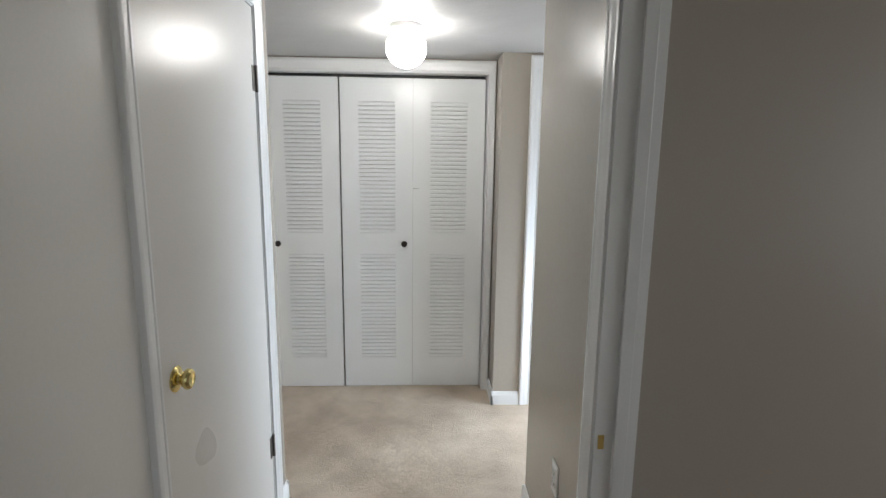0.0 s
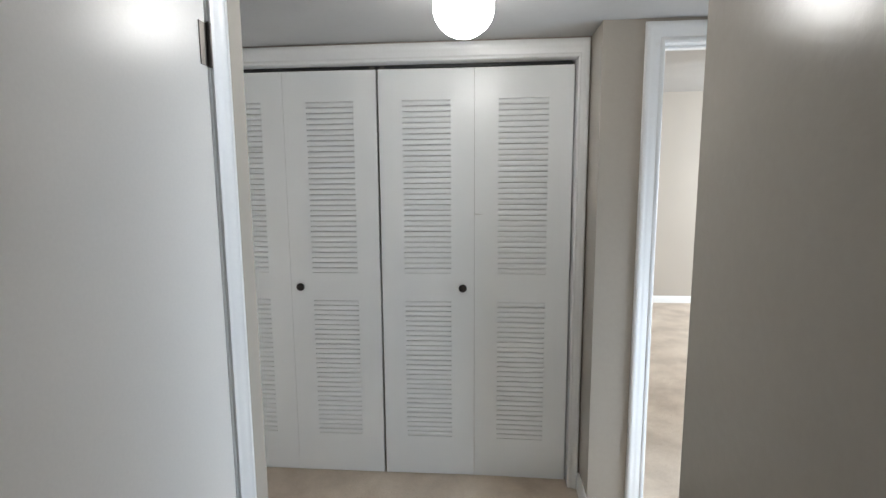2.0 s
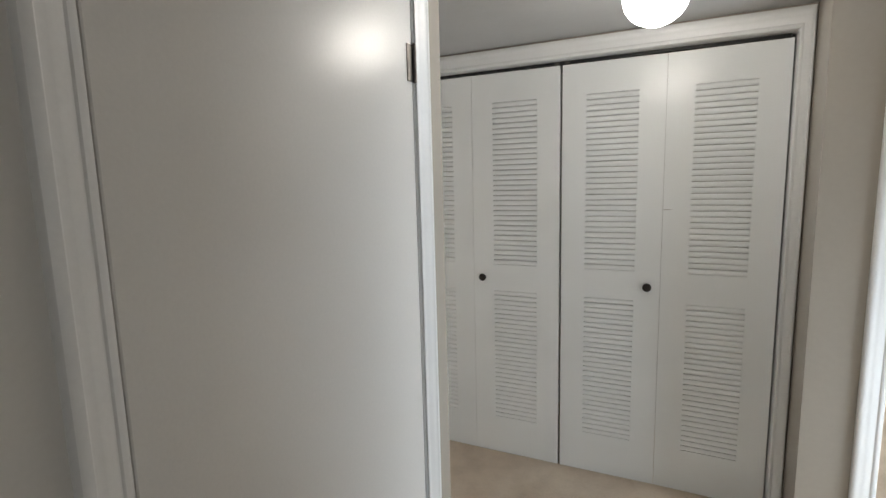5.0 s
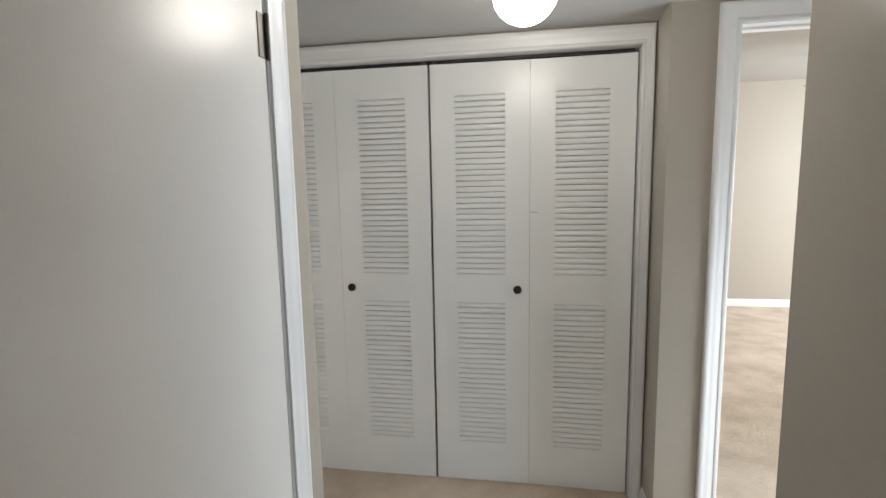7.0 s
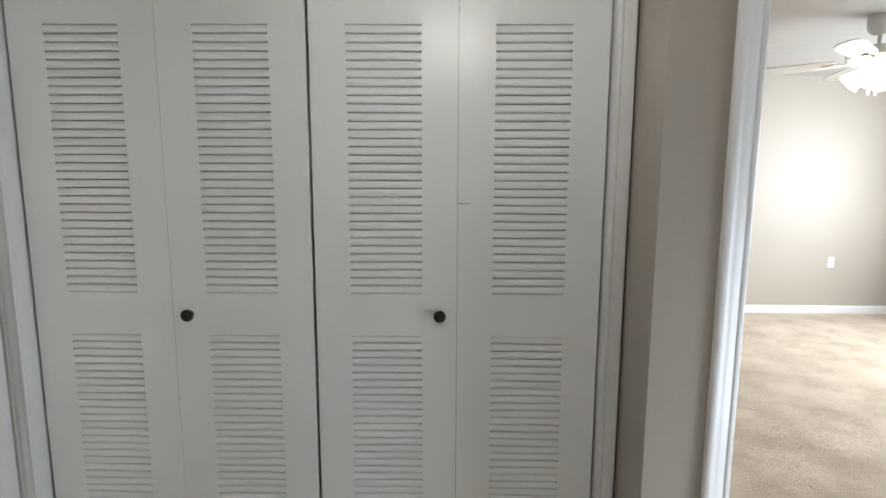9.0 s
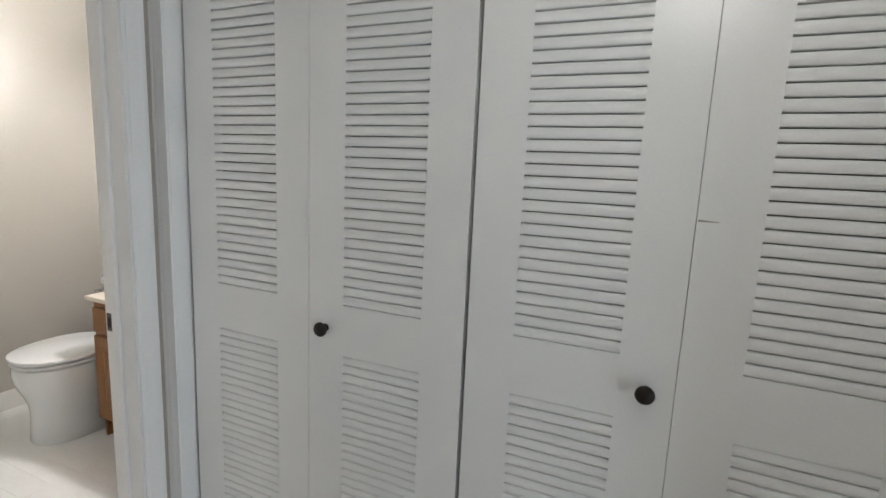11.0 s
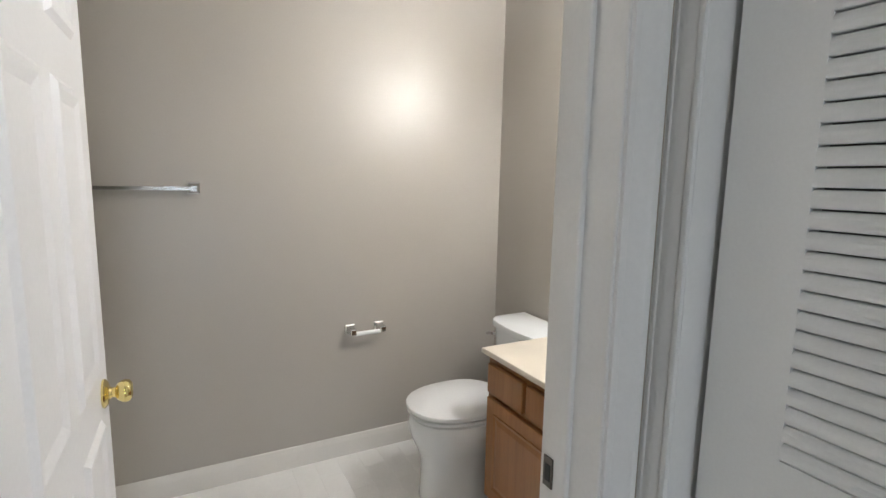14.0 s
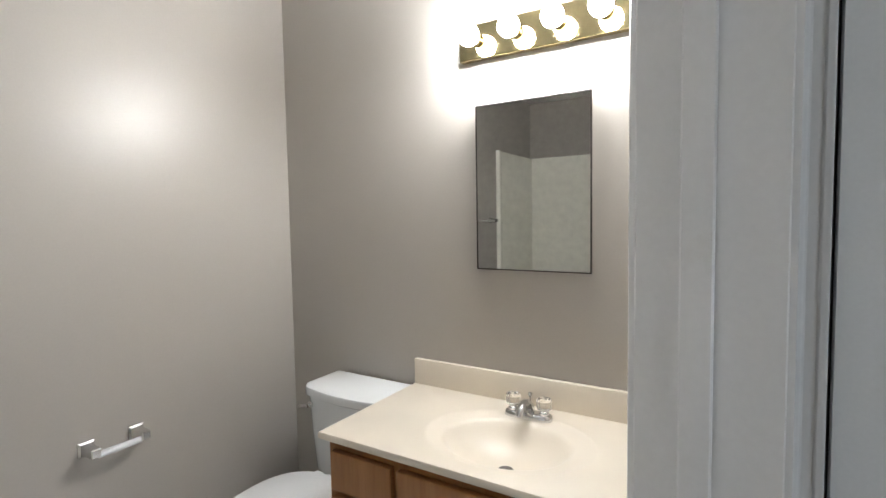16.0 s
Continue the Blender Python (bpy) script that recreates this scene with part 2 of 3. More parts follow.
def casing(name, label, m, w, h, width=0.062, left=True, right=True, head=None):
    """Moulded door casing round an opening 0..w wide and h high, mitred, its face to local -y."""
    k = width / 0.062
    kh = (head or width) / 0.062
    gap = 0.005
    prof = [(u * k + gap, u * kh + gap, d) for u, d in CASING]
    rings = []
    for u, v, d in prof:
        row = []
        if left:
            row.append((-u, -d, -0.012))
        row += [(-u if left else 0.0, -d, h + v), (w + u if right else w, -d, h + v)]
        if right:
            row.append((w + u, -d, -0.012))
        rings.append(row)
    stations = [[rings[i][s] for i in range(len(prof))] for s in range(len(rings[0]))]
    ob = part(name, loft(stations), TRIM, smooth=30)
    ob.matrix_world = m
    return tagged(ob, label, "door casing", kind="structure")


BASE = [(0.0, 0.0), (0.012, 0.0), (0.012, 0.060), (0.010, 0.068), (0.007, 0.074), (0.006, 0.082), (0.003, 0.086), (0.0, 0.087)]


def baseboard(name, x0, y0, x1, y1, material=TRIM, label="white painted wooden baseboard along the wall", k=1.0):
    """Along a wall from one floor point to another; it stands out to the left of that line."""
    z0 = -0.012 if material is TRIM else 0.0
    a, b = Vector((x0, y0, z0)), Vector((x1, y1, z0))
    d = (b - a).normalized()
    out = Vector((-d.y, d.x, 0))
    rings = [[p + out * u + Vector((0, 0, z * k)) for u, z in BASE] for p in (a, b)]
    return tagged(part(name, loft(rings), material, smooth=40), label, "baseboard", kind="structure")


def structure(name, bm, material, label, category):
    return tagged(part(name, bm, material), label, category, kind="structure")


# ---- setting ----
HC = 2.12    # hall ceiling
T = 2.03     # door openings
structure("floor", boxes((-0.96, 2.3, -4.3, 0.75, -0.06, -0.012), (0.95, 5.6, -0.27, 4.5, -0.06, -0.0124), (1.0, 3.6, -4.3, -1.88, -0.06, -0.0126)), CARPET,
          "worn beige cut-pile carpet with foot-brushed patches", "carpet")
structure("floor_bath", box(-2.85, -0.962, -2.2, 0.9, -0.06, -0.003), GROUT, "pale grey joints under white vinyl planks", "floor")
structure("ceiling", box(-1.05, 2.3, -4.3, 0.02, HC, HC + 0.1), CEIL, "low textured hall ceiling in darkened white", "ceiling")
structure("ceiling_bath", box(-2.9, -0.96, -2.25, 0.98, 2.44, 2.54), BATHCEIL, "white textured bathroom ceiling", "ceiling")
bm = bmesh.new()
add_loft(bm, [[(0.9, -0.27, 2.30), (0.9, -0.27, 2.40), (0.9, 4.5, 2.66), (0.9, 4.5, 2.56)], [(5.7, -0.27, 2.30), (5.7, -0.27, 2.40), (5.7, 4.5, 2.66), (5.7, 4.5, 2.56)]])
structure("ceiling_bedroom", bm, CEIL, "sloping textured bedroom ceiling in darkened white", "ceiling")

# corridor and cross hall
structure("wall_corridor_west", boxes((-0.20, -0.082, -1.301, -1.158, -0.02, HC), (-0.20, -0.082, -2.112, -1.301, T + 0.016, HC)), WALL,
          "beige satin-painted corridor wall with a door opening", "wall")
structure("wall_corridor_southwest", box(-0.20, -0.082, -4.3, -2.112, -0.02, HC), GREIGE, "pale glossy greige corridor wall beside the slab door", "wall")
structure("wall_corridor_east", boxes((0.992, 1.105, -1.985, -1.206, -0.02, HC), (0.992, 1.105, -4.3, -2.83, -0.02, HC), (0.992, 1.105, -2.83, -1.985, T + 0.016, HC)), WALL,
          "beige satin-painted corridor wall with a doorway", "wall")
structure("wall_corridor_south", boxes((-0.25, 0.02, -4.4, -4.3, -0.02, 2.5), (0.90, 3.6, -4.4, -4.3, -0.02, 2.5), (0.02, 0.90, -4.4, -4.3, 0, 0.82), (0.02, 0.90, -4.4, -4.3, 1.98, 2.5)), WALL,
          "beige wall closing the corridor, with an added window opening", "wall")
structure("wall_hall_southwest", box(-0.965, -0.20, -1.277, -1.158, -0.02, HC), WALL, "beige painted hall wall", "wall")
structure("wall_hall_southeast", box(1.105, 2.3, -1.311, -1.206, -0.02, HC), WALL, "beige painted hall wall", "wall")
structure("wall_hall_east", boxes((2.2, 2.3, -1.206, -1.06, -0.02, HC), (2.2, 2.3, -0.36, -0.27, -0.02, HC), (2.2, 2.3, -1.06, -0.36, 0, 0.10), (2.2, 2.3, -1.06, -0.36, 1.15, HC)), WALL,
          "beige painted hall end wall with a window opening", "wall")
structure("wall_hall_west", boxes((-1.08, -0.968, -1.277, -0.956, -0.02, 2.44), (-1.08, -0.968, -0.141, 0.98, -0.02, 2.44), (-1.08, -0.968, -0.956, -0.141, T + 0.016, 2.44),
                                  (-1.08, -0.968, -2.25, -1.277, -0.02, 2.44)), WALL, "beige painted hall wall with the bathroom doorway", "wall")
structure("wall_closet_front", boxes((-0.968, -0.930, -0.052, 0.05, -0.02, HC), (0.924, 0.973, -0.052, 0.05, -0.02, HC), (-0.930, 0.924, -0.052, 0.05, T + 0.008, HC)), WALL,
          "beige wall round the closet opening", "wall")
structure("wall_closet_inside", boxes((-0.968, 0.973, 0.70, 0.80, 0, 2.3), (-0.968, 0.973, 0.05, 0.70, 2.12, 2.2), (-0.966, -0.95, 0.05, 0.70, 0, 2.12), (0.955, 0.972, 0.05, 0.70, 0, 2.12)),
          CLOSETIN, "inside walls of the closet, painted dark as if unlit", "wall")
structure("wall_bedroom_south", boxes((0.973, 1.20, -0.268, -0.15, -0.02, 2.6), (1.99, 5.6, -0.268, -0.15, -0.02, 2.6), (1.20, 1.99, -0.268, -0.15, T + 0.012, 2.6),
                                      (0.973, 1.09, -0.15, 0.80, -0.02, 2.6)), WALL, "beige painted wall with the bedroom doorway and a short return", "wall")
structure("wall_bedroom_north", box(0.9, 5.6, 3.87, 3.97, -0.02, 3.0), DARKWALL, "beige satin-painted far bedroom wall", "wall")
structure("wall_bedroom_west", box(0.98, 1.08, 0.80, 4.32, -0.02, 3.0), DARKWALL, "beige painted bedroom wall", "wall")
structure("wall_bedroom_east", boxes((5.5, 5.6, -0.15, 1.15, -0.02, 3.0), (5.5, 5.6, 2.65, 4.32, -0.02, 3.0), (5.5, 5.6, 1.15, 2.65, 0, 0.85), (5.5, 5.6, 1.15, 2.65, 2.05, 3.0)), WALL,
          "beige painted bedroom wall with a window opening", "wall")
# side room beyond the corridor's east doorway
structure("wall_side_room", boxes((1.105, 3.6, -1.978, -1.878, -0.02, 2.5), (3.5, 3.6, -4.3, -3.68, -0.02, 2.5), (3.5, 3.6, -2.52, -1.978, -0.02, 2.5), (3.5, 3.6, -3.68, -2.52, 0, 0.83), (3.5, 3.6, -3.68, -2.52, 2.07, 2.5)), DARKWALL, "plain beige walls of the side room", "wall")
structure("ceiling_side_room", box(1.0, 3.6, -4.35, -1.878, 2.42, 2.5), CEIL, "ceiling of the side room in darkened white", "ceiling")
# bathroom
structure("wall_bath_west", box(-2.90, -2.80, -2.25, 0.98, 0, 2.5), BATHWALL, "taupe satin-painted bathroom wall", "wall")
structure("wall_bath_north", box(-2.80, -1.08, 0.885, 0.985, 0, 2.5), BATHWALL, "taupe satin-painted wall behind the vanity", "wall")
structure("wall_bath_south", box(-2.80, -1.08, -2.22, -2.12, 0, 2.5), BATHWALL, "taupe painted wall above the bathtub", "wall")
structure("wall_bath_east", boxes((-1.096, -1.081, -0.090, 0.885, 0, 2.44), (-1.096, -1.081, -2.12, -0.995, 0, 2.44), (-1.096, -1.081, -0.995, -0.090, T + 0.07, 2.44)), BATHWALL,
          "taupe painted bathroom wall round the doorway", "wall")

# The side-room and corridor windows are made up to carry fill lamps.
for nm, x, y0, y1, z0, z1, m in (("window_1", 5.55, 1.15, 2.65, 0.85, 2.05, pose(5.55, 0, 0)), ("window_2", 2.25, -1.06, -0.36, 0.10, 1.15, pose(2.25, 0, 0)),
                                 ("side_fill_window", 3.55, -3.68, -2.52, 0.83, 2.07, pose(3.55, 0, 0)), ("corridor_fill_window", 0, -0.90, -0.02, 0.82, 1.98, pose(0, -4.35, 0, 0, 0, 90))):
    win = thing(nm, "white framed window, unseen, added to let light in", "window", m, kind="structure")
    ym = (y0 + y1) / 2
    part("window_frame", boxes((-0.03, 0.03, y0, y1, z0, z0 + 0.05), (-0.03, 0.03, y0, y1, z1 - 0.05, z1), (-0.03, 0.03, y0, y0 + 0.05, z0 + 0.05, z1 - 0.05),
                               (-0.03, 0.03, y1 - 0.05, y1, z0 + 0.05, z1 - 0.05), (-0.02, 0.02, ym - 0.02, ym + 0.02, z0 + 0.05, z1 - 0.05)), TRIM, win)
    for a, b in ((y0 + 0.05, ym - 0.02), (ym + 0.02, y1 - 0.05)):
        g = part("pane", box(-0.003, 0.003, a, b, z0 + 0.05, z1 - 0.05), GLASS, win)
        g.visible_shadow = False

# door frames
def jamb(name, label, m, w, h, depth, stop_at, thick=0.016):
    """Lining of an opening 0..w wide, from the wall's face at y 0 to y depth, with a door stop."""
    top = thing(name, label, "door frame", m, kind="structure")
    for x0, x1 in ((0, thick), (w - thick, w)):
        part("side_lining", box(x0, x1, -0.002, depth + 0.002, -0.012, h - 0.001, 0.0015, 1), TRIM, top)
    part("head_lining", box(0, w, -0.002, depth + 0.002, h - thick, h, 0.0015, 1), TRIM, top)
    if stop_at is not None:
        a, b = stop_at
        part("door_stop", boxes((thick, thick + 0.011, a, b, 0, h - thick, 0.002, 1), (w - thick - 0.011, w - thick, a, b, 0, h - thick, 0.002, 1),
                                (thick + 0.011, w - thick - 0.011, a, b, h - thick - 0.011, h - thick, 0.002, 1)), TRIM, top)
    return top


WEST = lambda x, y: pose(x, y, 0, 0, 0, 90)     # opening seen from +x, local x runs to +y
EAST = lambda x, y: pose(x, y, 0, 0, 0, -90)    # opening seen from -x, local x runs to -y

f = jamb("door_frame_slab", "white painted frame of the slab door", WEST(-0.082, -2.112), 0.811, T + 0.016, 0.118, (0.055, 0.09))
casing("trim_slab_door", "white moulded casing round the slab door", WEST(-0.082, -2.096), 0.779, T)
f = jamb("door_frame_bath", "white painted frame of the bathroom doorway", WEST(-0.968, -0.956), 0.815, T + 0.016, 0.128, (0.057, 0.087))
casing("trim_bath_hall", "white moulded casing of the bathroom doorway on the hall side", WEST(-0.968, -0.940), 0.783, T)
part("strike_plate", box(0.7965, 0.7995, 0.098, 0.122, 0.890, 0.945, 0.001, 1), STEEL, f, "worn steel strike plate")
part("latch_hole", box(0.7955, 0.7968, 0.103, 0.116, 0.902, 0.932), BLACK, f)
casing("trim_bath_inside", "white moulded casing of the bathroom doorway inside", EAST(-1.096, -0.157), 0.783, T)
f = jamb("door_frame_bedroom", "white painted frame of the bedroom doorway", pose(1.20, -0.268, 0), 0.79, T + 0.012, 0.118, (0.045, 0.080))
part("strike_plate", box(0.0155, 0.018, 0.010, 0.030, 0.86, 0.93), STEEL, f, "dark steel strike plate")
casing("trim_bedroom", "white moulded casing of the bedroom doorway", pose(1.216, -0.268, 0), 0.758, T - 0.004, 0.074)
f = jamb("door_frame_side_room", "white painted frame of the side-room doorway", EAST(0.992, -1.985), 0.845, T + 0.016, 0.113, (0.05, 0.085))
part("strike_plate", boxes((0.0155, 0.018, 0.010, 0.026, 0.735, 0.775),), BRASS, f, "small brass strike plate")
casing("trim_side_room", "white moulded casing of the side-room doorway", EAST(0.992, -2.001), 0.813, T)
f = jamb("door_frame_closet", "white painted lining of the closet opening", pose(-0.930, -0.052, 0), 1.854, T + 0.008, 0.10, None, 0.004)
# Near-black colour on the track stands for shade in the gap above the doors.
part("track", box(0.02, 1.834, 0.060, 0.085, T - 0.010, T + 0.003), BLACK, f, "bifold track painted black to deepen the gap's shade")
for x in (0.905, 0.955):
    part("pivot_bracket", box(x - 0.010, x + 0.010, 0.052, 0.072, T - 0.013, T - 0.001, 0.001, 1), STEEL, f, "small steel pivot bracket")
casing("trim_closet", "white moulded casing round the louvred closet", pose(-0.922, -0.052, 0), 1.838, T, 0.046, head=0.076)

baseboard("baseboard", 0.973, -0.280, 0.973, -0.070)
baseboard("baseboard", 1.136, -0.268, 0.961, -0.268)
baseboard("baseboard", -0.082, -1.146, -0.082, -1.250)
baseboard("baseboard", -0.965, -1.158, -0.070, -1.158)
baseboard("baseboard", -0.082, -2.164, -0.082, -4.3)
baseboard("baseboard", 0.992, -1.93, 0.992, -1.206)
baseboard("baseboard", 0.98, -1.206, 2.2, -1.206)
baseboard("baseboard", -0.968, -1.008, -0.968, -1.158)
baseboard("baseboard", 5.5, 3.87, 1.08, 3.87)
baseboard("baseboard", 5.5, -0.15, 5.5, 4.32)
baseboard("baseboard", 3.5, -1.978, 1.11, -1.978)


# ---- louvred closet doors ----
PW, INSET, DZ0, DZ1 = 0.4535, 0.112, -0.008, 2.014
ZL0, ZL1, ZU0, ZU1 = 0.197, 0.905, 1.045, 1.872


def slat_mesh(w, p):
    """One louvre slat: a rounded blade leaning back at the top."""
    b, t = -0.5 * p + 0.0013, 0.5 * p - 0.0013
    sec = [(0.0140, b), (0.0032, b), (0.0012, b + 0.0008), (0.0000, b + 0.0026), (-0.0009, b + 0.0060), (-0.0012, -0.08 * p), (-0.0007, 0.12 * p), (0.0005, 0.26 * p), (0.0019, 0.37 * p),
           (0.0035, t - 0.0008), (0.0048, t), (0.0140, t)]
    return loft([[(x, y, z) for y, z in sec] for x in (0.0, w)])


def bifold(name, label, x0, knob_panel, fold):
    top = thing(name, label, "closet door", pose(x0, 0, 0), "bifold closet doors")
    lw = PW - 2 * INSET
    proto = {}
    for k in range(2):
        a = k * (PW + 0.0012)
        bm = bmesh.new()
        for r in ((a, a + INSET, DZ0, DZ1), (a + PW - INSET, a + PW, DZ0, DZ1), (a + INSET, a + PW - INSET, DZ0, ZL0), (a + INSET, a + PW - INSET, ZL1, ZU0),
                  (a + INSET, a + PW - INSET, ZU1, DZ1)):
            add_box(bm, r[0], r[1], 0.0, 0.028, r[2], r[3])
        bmesh.ops.remove_doubles(bm, verts=bm.verts[:], dist=1e-5)
        panel = part("door_panel", bm, LOUVRE, top)
        for z0, z1, n in ((ZL0, ZL1, 28), (ZU0, ZU1, 32)):
            p = (z1 - z0) / n
            if n not in proto:
                proto[n] = part("slat", slat_mesh(lw, p), LOUVRE, panel)
                proto[n].matrix_basis = pose(a + INSET, 0.0, z0 + 0.5 * p)
                first = 1
            else:
                first = 0
            for i in range(first, n):
                same_mesh("slat", proto[n], pose(a + INSET, 0.0, z0 + (i + 0.5) * p), panel)
        if k == knob_panel:
            kx = a + (0.055 if k else PW - 0.055)
            prof = [(0.0, 0.0), (0.011, 0.0), (0.0095, 0.006), (0.0085, 0.012), (0.014, 0.016), (0.0195, 0.021), (0.0198, 0.026), (0.016, 0.031), (0.0, 0.0325)]
            part("knob", lathe([(max(r, 1e-4), z) for r, z in prof], 20, pose(kx, 0, 0.976, 90)), BRONZE, panel, "small round dark bronze knob", smooth=50)
        px = 2 * PW if k else 0.0
        panel.matrix_basis = pose(px, 0, 0, 0, 0, -fold if k else fold) @ pose(-px, 0, 0)
    return top


left_pair = bifold("bifold_door", "white louvred bifold closet door, closed, dark bronze knob", -0.9145, 1, -0.5)
right_pair = bifold("bifold_door", "white louvred bifold closet door, closed, cracked paint beside the fold", 0.0045, 0, 0.9)
# torn paint beside the fold
chip = bmesh.new()
add_loft(chip, [[(0.462, -0.0008, 1.338), (0.462, -0.0008, 1.334), (0.462, 0.001, 1.334), (0.462, 0.001, 1.338)],
                [(0.498, -0.0003, 1.3355), (0.498, -0.0003, 1.3345), (0.498, 0.001, 1.3345), (0.498, 0.001, 1.3355)]])
ch = part("paint_chip", chip, WALL, right_pair, "torn strip of paint")
ch.matrix_basis = pose(-0.0045, 0.0066, 0)


# ---- slab door ----
def door_knob(parent, m, mat, label, k_depth=1.0):
    k = part("knob", lathe([(r, z * k_depth) for r, z in ((1e-4, 0.0), (0.032, 0.0), (0.033, 0.004), (0.026, 0.010), (0.014, 0.013), (0.011, 0.018), (0.012, 0.024), (0.020, 0.029), (0.0255, 0.038),
                            (0.0262, 0.045), (0.024, 0.052), (0.018, 0.056), (0.015, 0.054), (1e-4, 0.053))], 28, m), mat, parent, label, smooth=40)
    return k


slab = thing("slab_door", "closed flush door in glossy off-white paint", "door", pose(-0.0825, -2.092, 0))
part("leaf", box(-0.035, 0.0, 0.0, 0.773, 0.012, 2.026, 0.002, 1), DOORW, slab)
door_knob(slab, pose(0, 0.066, 0.950, 0, 90), BRASS, "polished brass knob", 0.72)
for z in (0.300, 1.738):
    h = part("hinge", boxes((0.0, 0.0022, 0.745, 0.773, z, z + 0.089, 0.0008, 1), (0.002, 0.0042, 0.776, 0.788, z, z + 0.089, 0.0008, 1)), STEEL, slab, "dull steel butt hinge")
    part("hinge_pin", lathe([(1e-4, -0.003), (0.004, -0.002), (0.0052, 0.0), (0.0052, 0.029), (0.0047, 0.0295), (0.0047, 0.0305), (0.0052, 0.031), (0.0052, 0.058), (0.0047, 0.0585),
                             (0.0047, 0.0595), (0.0052, 0.060), (0.0052, 0.089), (0.004, 0.092), (1e-4, 0.093)], 14, pose(0.006, 0.7745, z)), STEEL, h)


# ---- panel door of the bathroom ----
def panel_face(bm, w, h, y, sgn):
    xs = [0.0, 0.105, 0.305, 0.395, 0.595, w]
    zs = [0.0, 0.21, 0.86, 0.96, 1.56, 1.655, 1.88, h]
    grid = [[bm.verts.new((x, y, z)) for x in xs] for z in zs]
    cells = []
    for i in range(len(zs) - 1):
        for j in range(len(xs) - 1):
            q = (grid[i][j], grid[i][j + 1], grid[i + 1][j + 1], grid[i + 1][j])
            fc = bm.faces.new(q if sgn > 0 else q[::-1])
            if j in (1, 3) and i in (1, 3, 5):
                cells.append(fc)
    bm.normal_update()
    bmesh.ops.inset_individual(bm, faces=cells, thickness=0.016, depth=-0.009)
    bmesh.ops.inset_individual(bm, faces=cells, thickness=0.012, depth=0.0)
    bmesh.ops.inset_individual(bm, faces=cells, thickness=0.030, depth=0.006)


LEAF_W, LEAF_H = 0.700, 2.012
bdoor = thing("panel_door", "open white six-panel bathroom door with brass knob", "door", pose(-1.128, -0.917, 0.012, 0, 0, 178.9))
bm = bmesh.new()
panel_face(bm, LEAF_W, LEAF_H, 0.0, 1)
panel_face(bm, LEAF_W, LEAF_H, -0.035, -1)
add_loft(bm, [[(0, 0, 0), (0, -0.035, 0)], [(LEAF_W, 0, 0), (LEAF_W, -0.035, 0)], [(LEAF_W, 0, LEAF_H), (LEAF_W, -0.035, LEAF_H)], [(0, 0, LEAF_H), (0, -0.035, LEAF_H)],
              [(0, 0, 0), (0, -0.035, 0)]], cap=False, closed=False)
bmesh.ops.remove_doubles(bm, verts=bm.verts[:], dist=1e-4)
part("leaf", bm, PANELW, bdoor)
door_knob(bdoor, pose(LEAF_W - 0.062, -0.035, 0.902, 90), BRASS, "polished brass knob")
door_knob(bdoor, pose(LEAF_W - 0.062, 0.0, 0.902, -90), BRASS, "polished brass knob")
part("latch_plate", box(LEAF_W - 0.0005, LEAF_W + 0.001, -0.029, -0.006, 0.875, 0.932), BRASS, bdoor)
for z in (0.2, 1.75):
    part("hinge", lathe([(1e-4, -0.002), (0.006, 0.0), (0.006, 0.089), (1e-4, 0.091)], 12, pose(-0.006, 0.004, z)), STEEL, bdoor)


# ---- hall lamp ----
lamp = thing("ceiling_lamp", "lit white opal glass globe lamp on the hall ceiling", "ceiling lamp", pose(0.444, -0.77, HC))
part("base", lathe([(1e-4, 0.0), (0.078, 0.0), (0.080, -0.005), (0.079, -0.020), (0.070, -0.028), (0.062, -0.032), (1e-4, -0.032)], 36), FANW, lamp, "white metal base", smooth=40)
globe = [(0.058, -0.033), (0.064, -0.046), (0.080, -0.056), (0.090, -0.070), (0.095, -0.090), (0.094, -0.113), (0.087, -0.137), (0.073, -0.158), (0.052, -0.175), (0.028, -0.186), (1e-4, -0.190)]
part("shade", lathe([(1e-4, -0.033)] + globe, 40), HALLGLASS, lamp, "glowing opal glass globe", smooth=60)


# ---- outlets ----
def outlet(m):
    o = thing("wall_outlet", "white duplex wall outlet with cover plate", "outlet", m, "wall outlets")
    part("cover_plate", box(-0.035, 0.035, -0.005, 0.0, -0.057, 0.057, 0.003, 2), PLATE, o)
    for z in (-0.020, 0.020):
        s = part("socket", box(-0.017, 0.017, -0.0068, -0.0045, z - 0.014, z + 0.014, 0.004, 2), PLATE, o)
        part("slot", boxes((-0.0075, -0.0055, -0.0074, -0.0066, z - 0.002, z + 0.007), (0.0055, 0.0075, -0.0074, -0.0066, z - 0.002, z + 0.006), (-0.002, 0.002, -0.0074, -0.0066, z - 0.010, z - 0.006)), BLACK, s)
    return o


outlet(EAST(0.992, -1.665) @ pose(0, 0, 0.42))
outlet(pose(4.60, 3.87, 0.56))


# ---- bedroom ceiling fan ----
fan = thing("ceiling_fan", "white ceiling fan with lit glass shades on a short rod", "ceiling fan", pose(3.01, 1.6, 2.375))
part("canopy", lathe([(1e-4, 0.03), (0.068, 0.03), (0.070, -0.02), (0.060, -0.060), (0.030, -0.085), (1e-4, -0.085)], 24), FANW, fan, smooth=40)
part("rod", lathe([(0.012, -0.080), (0.012, -0.150)], 12), FANW, fan, smooth=40)
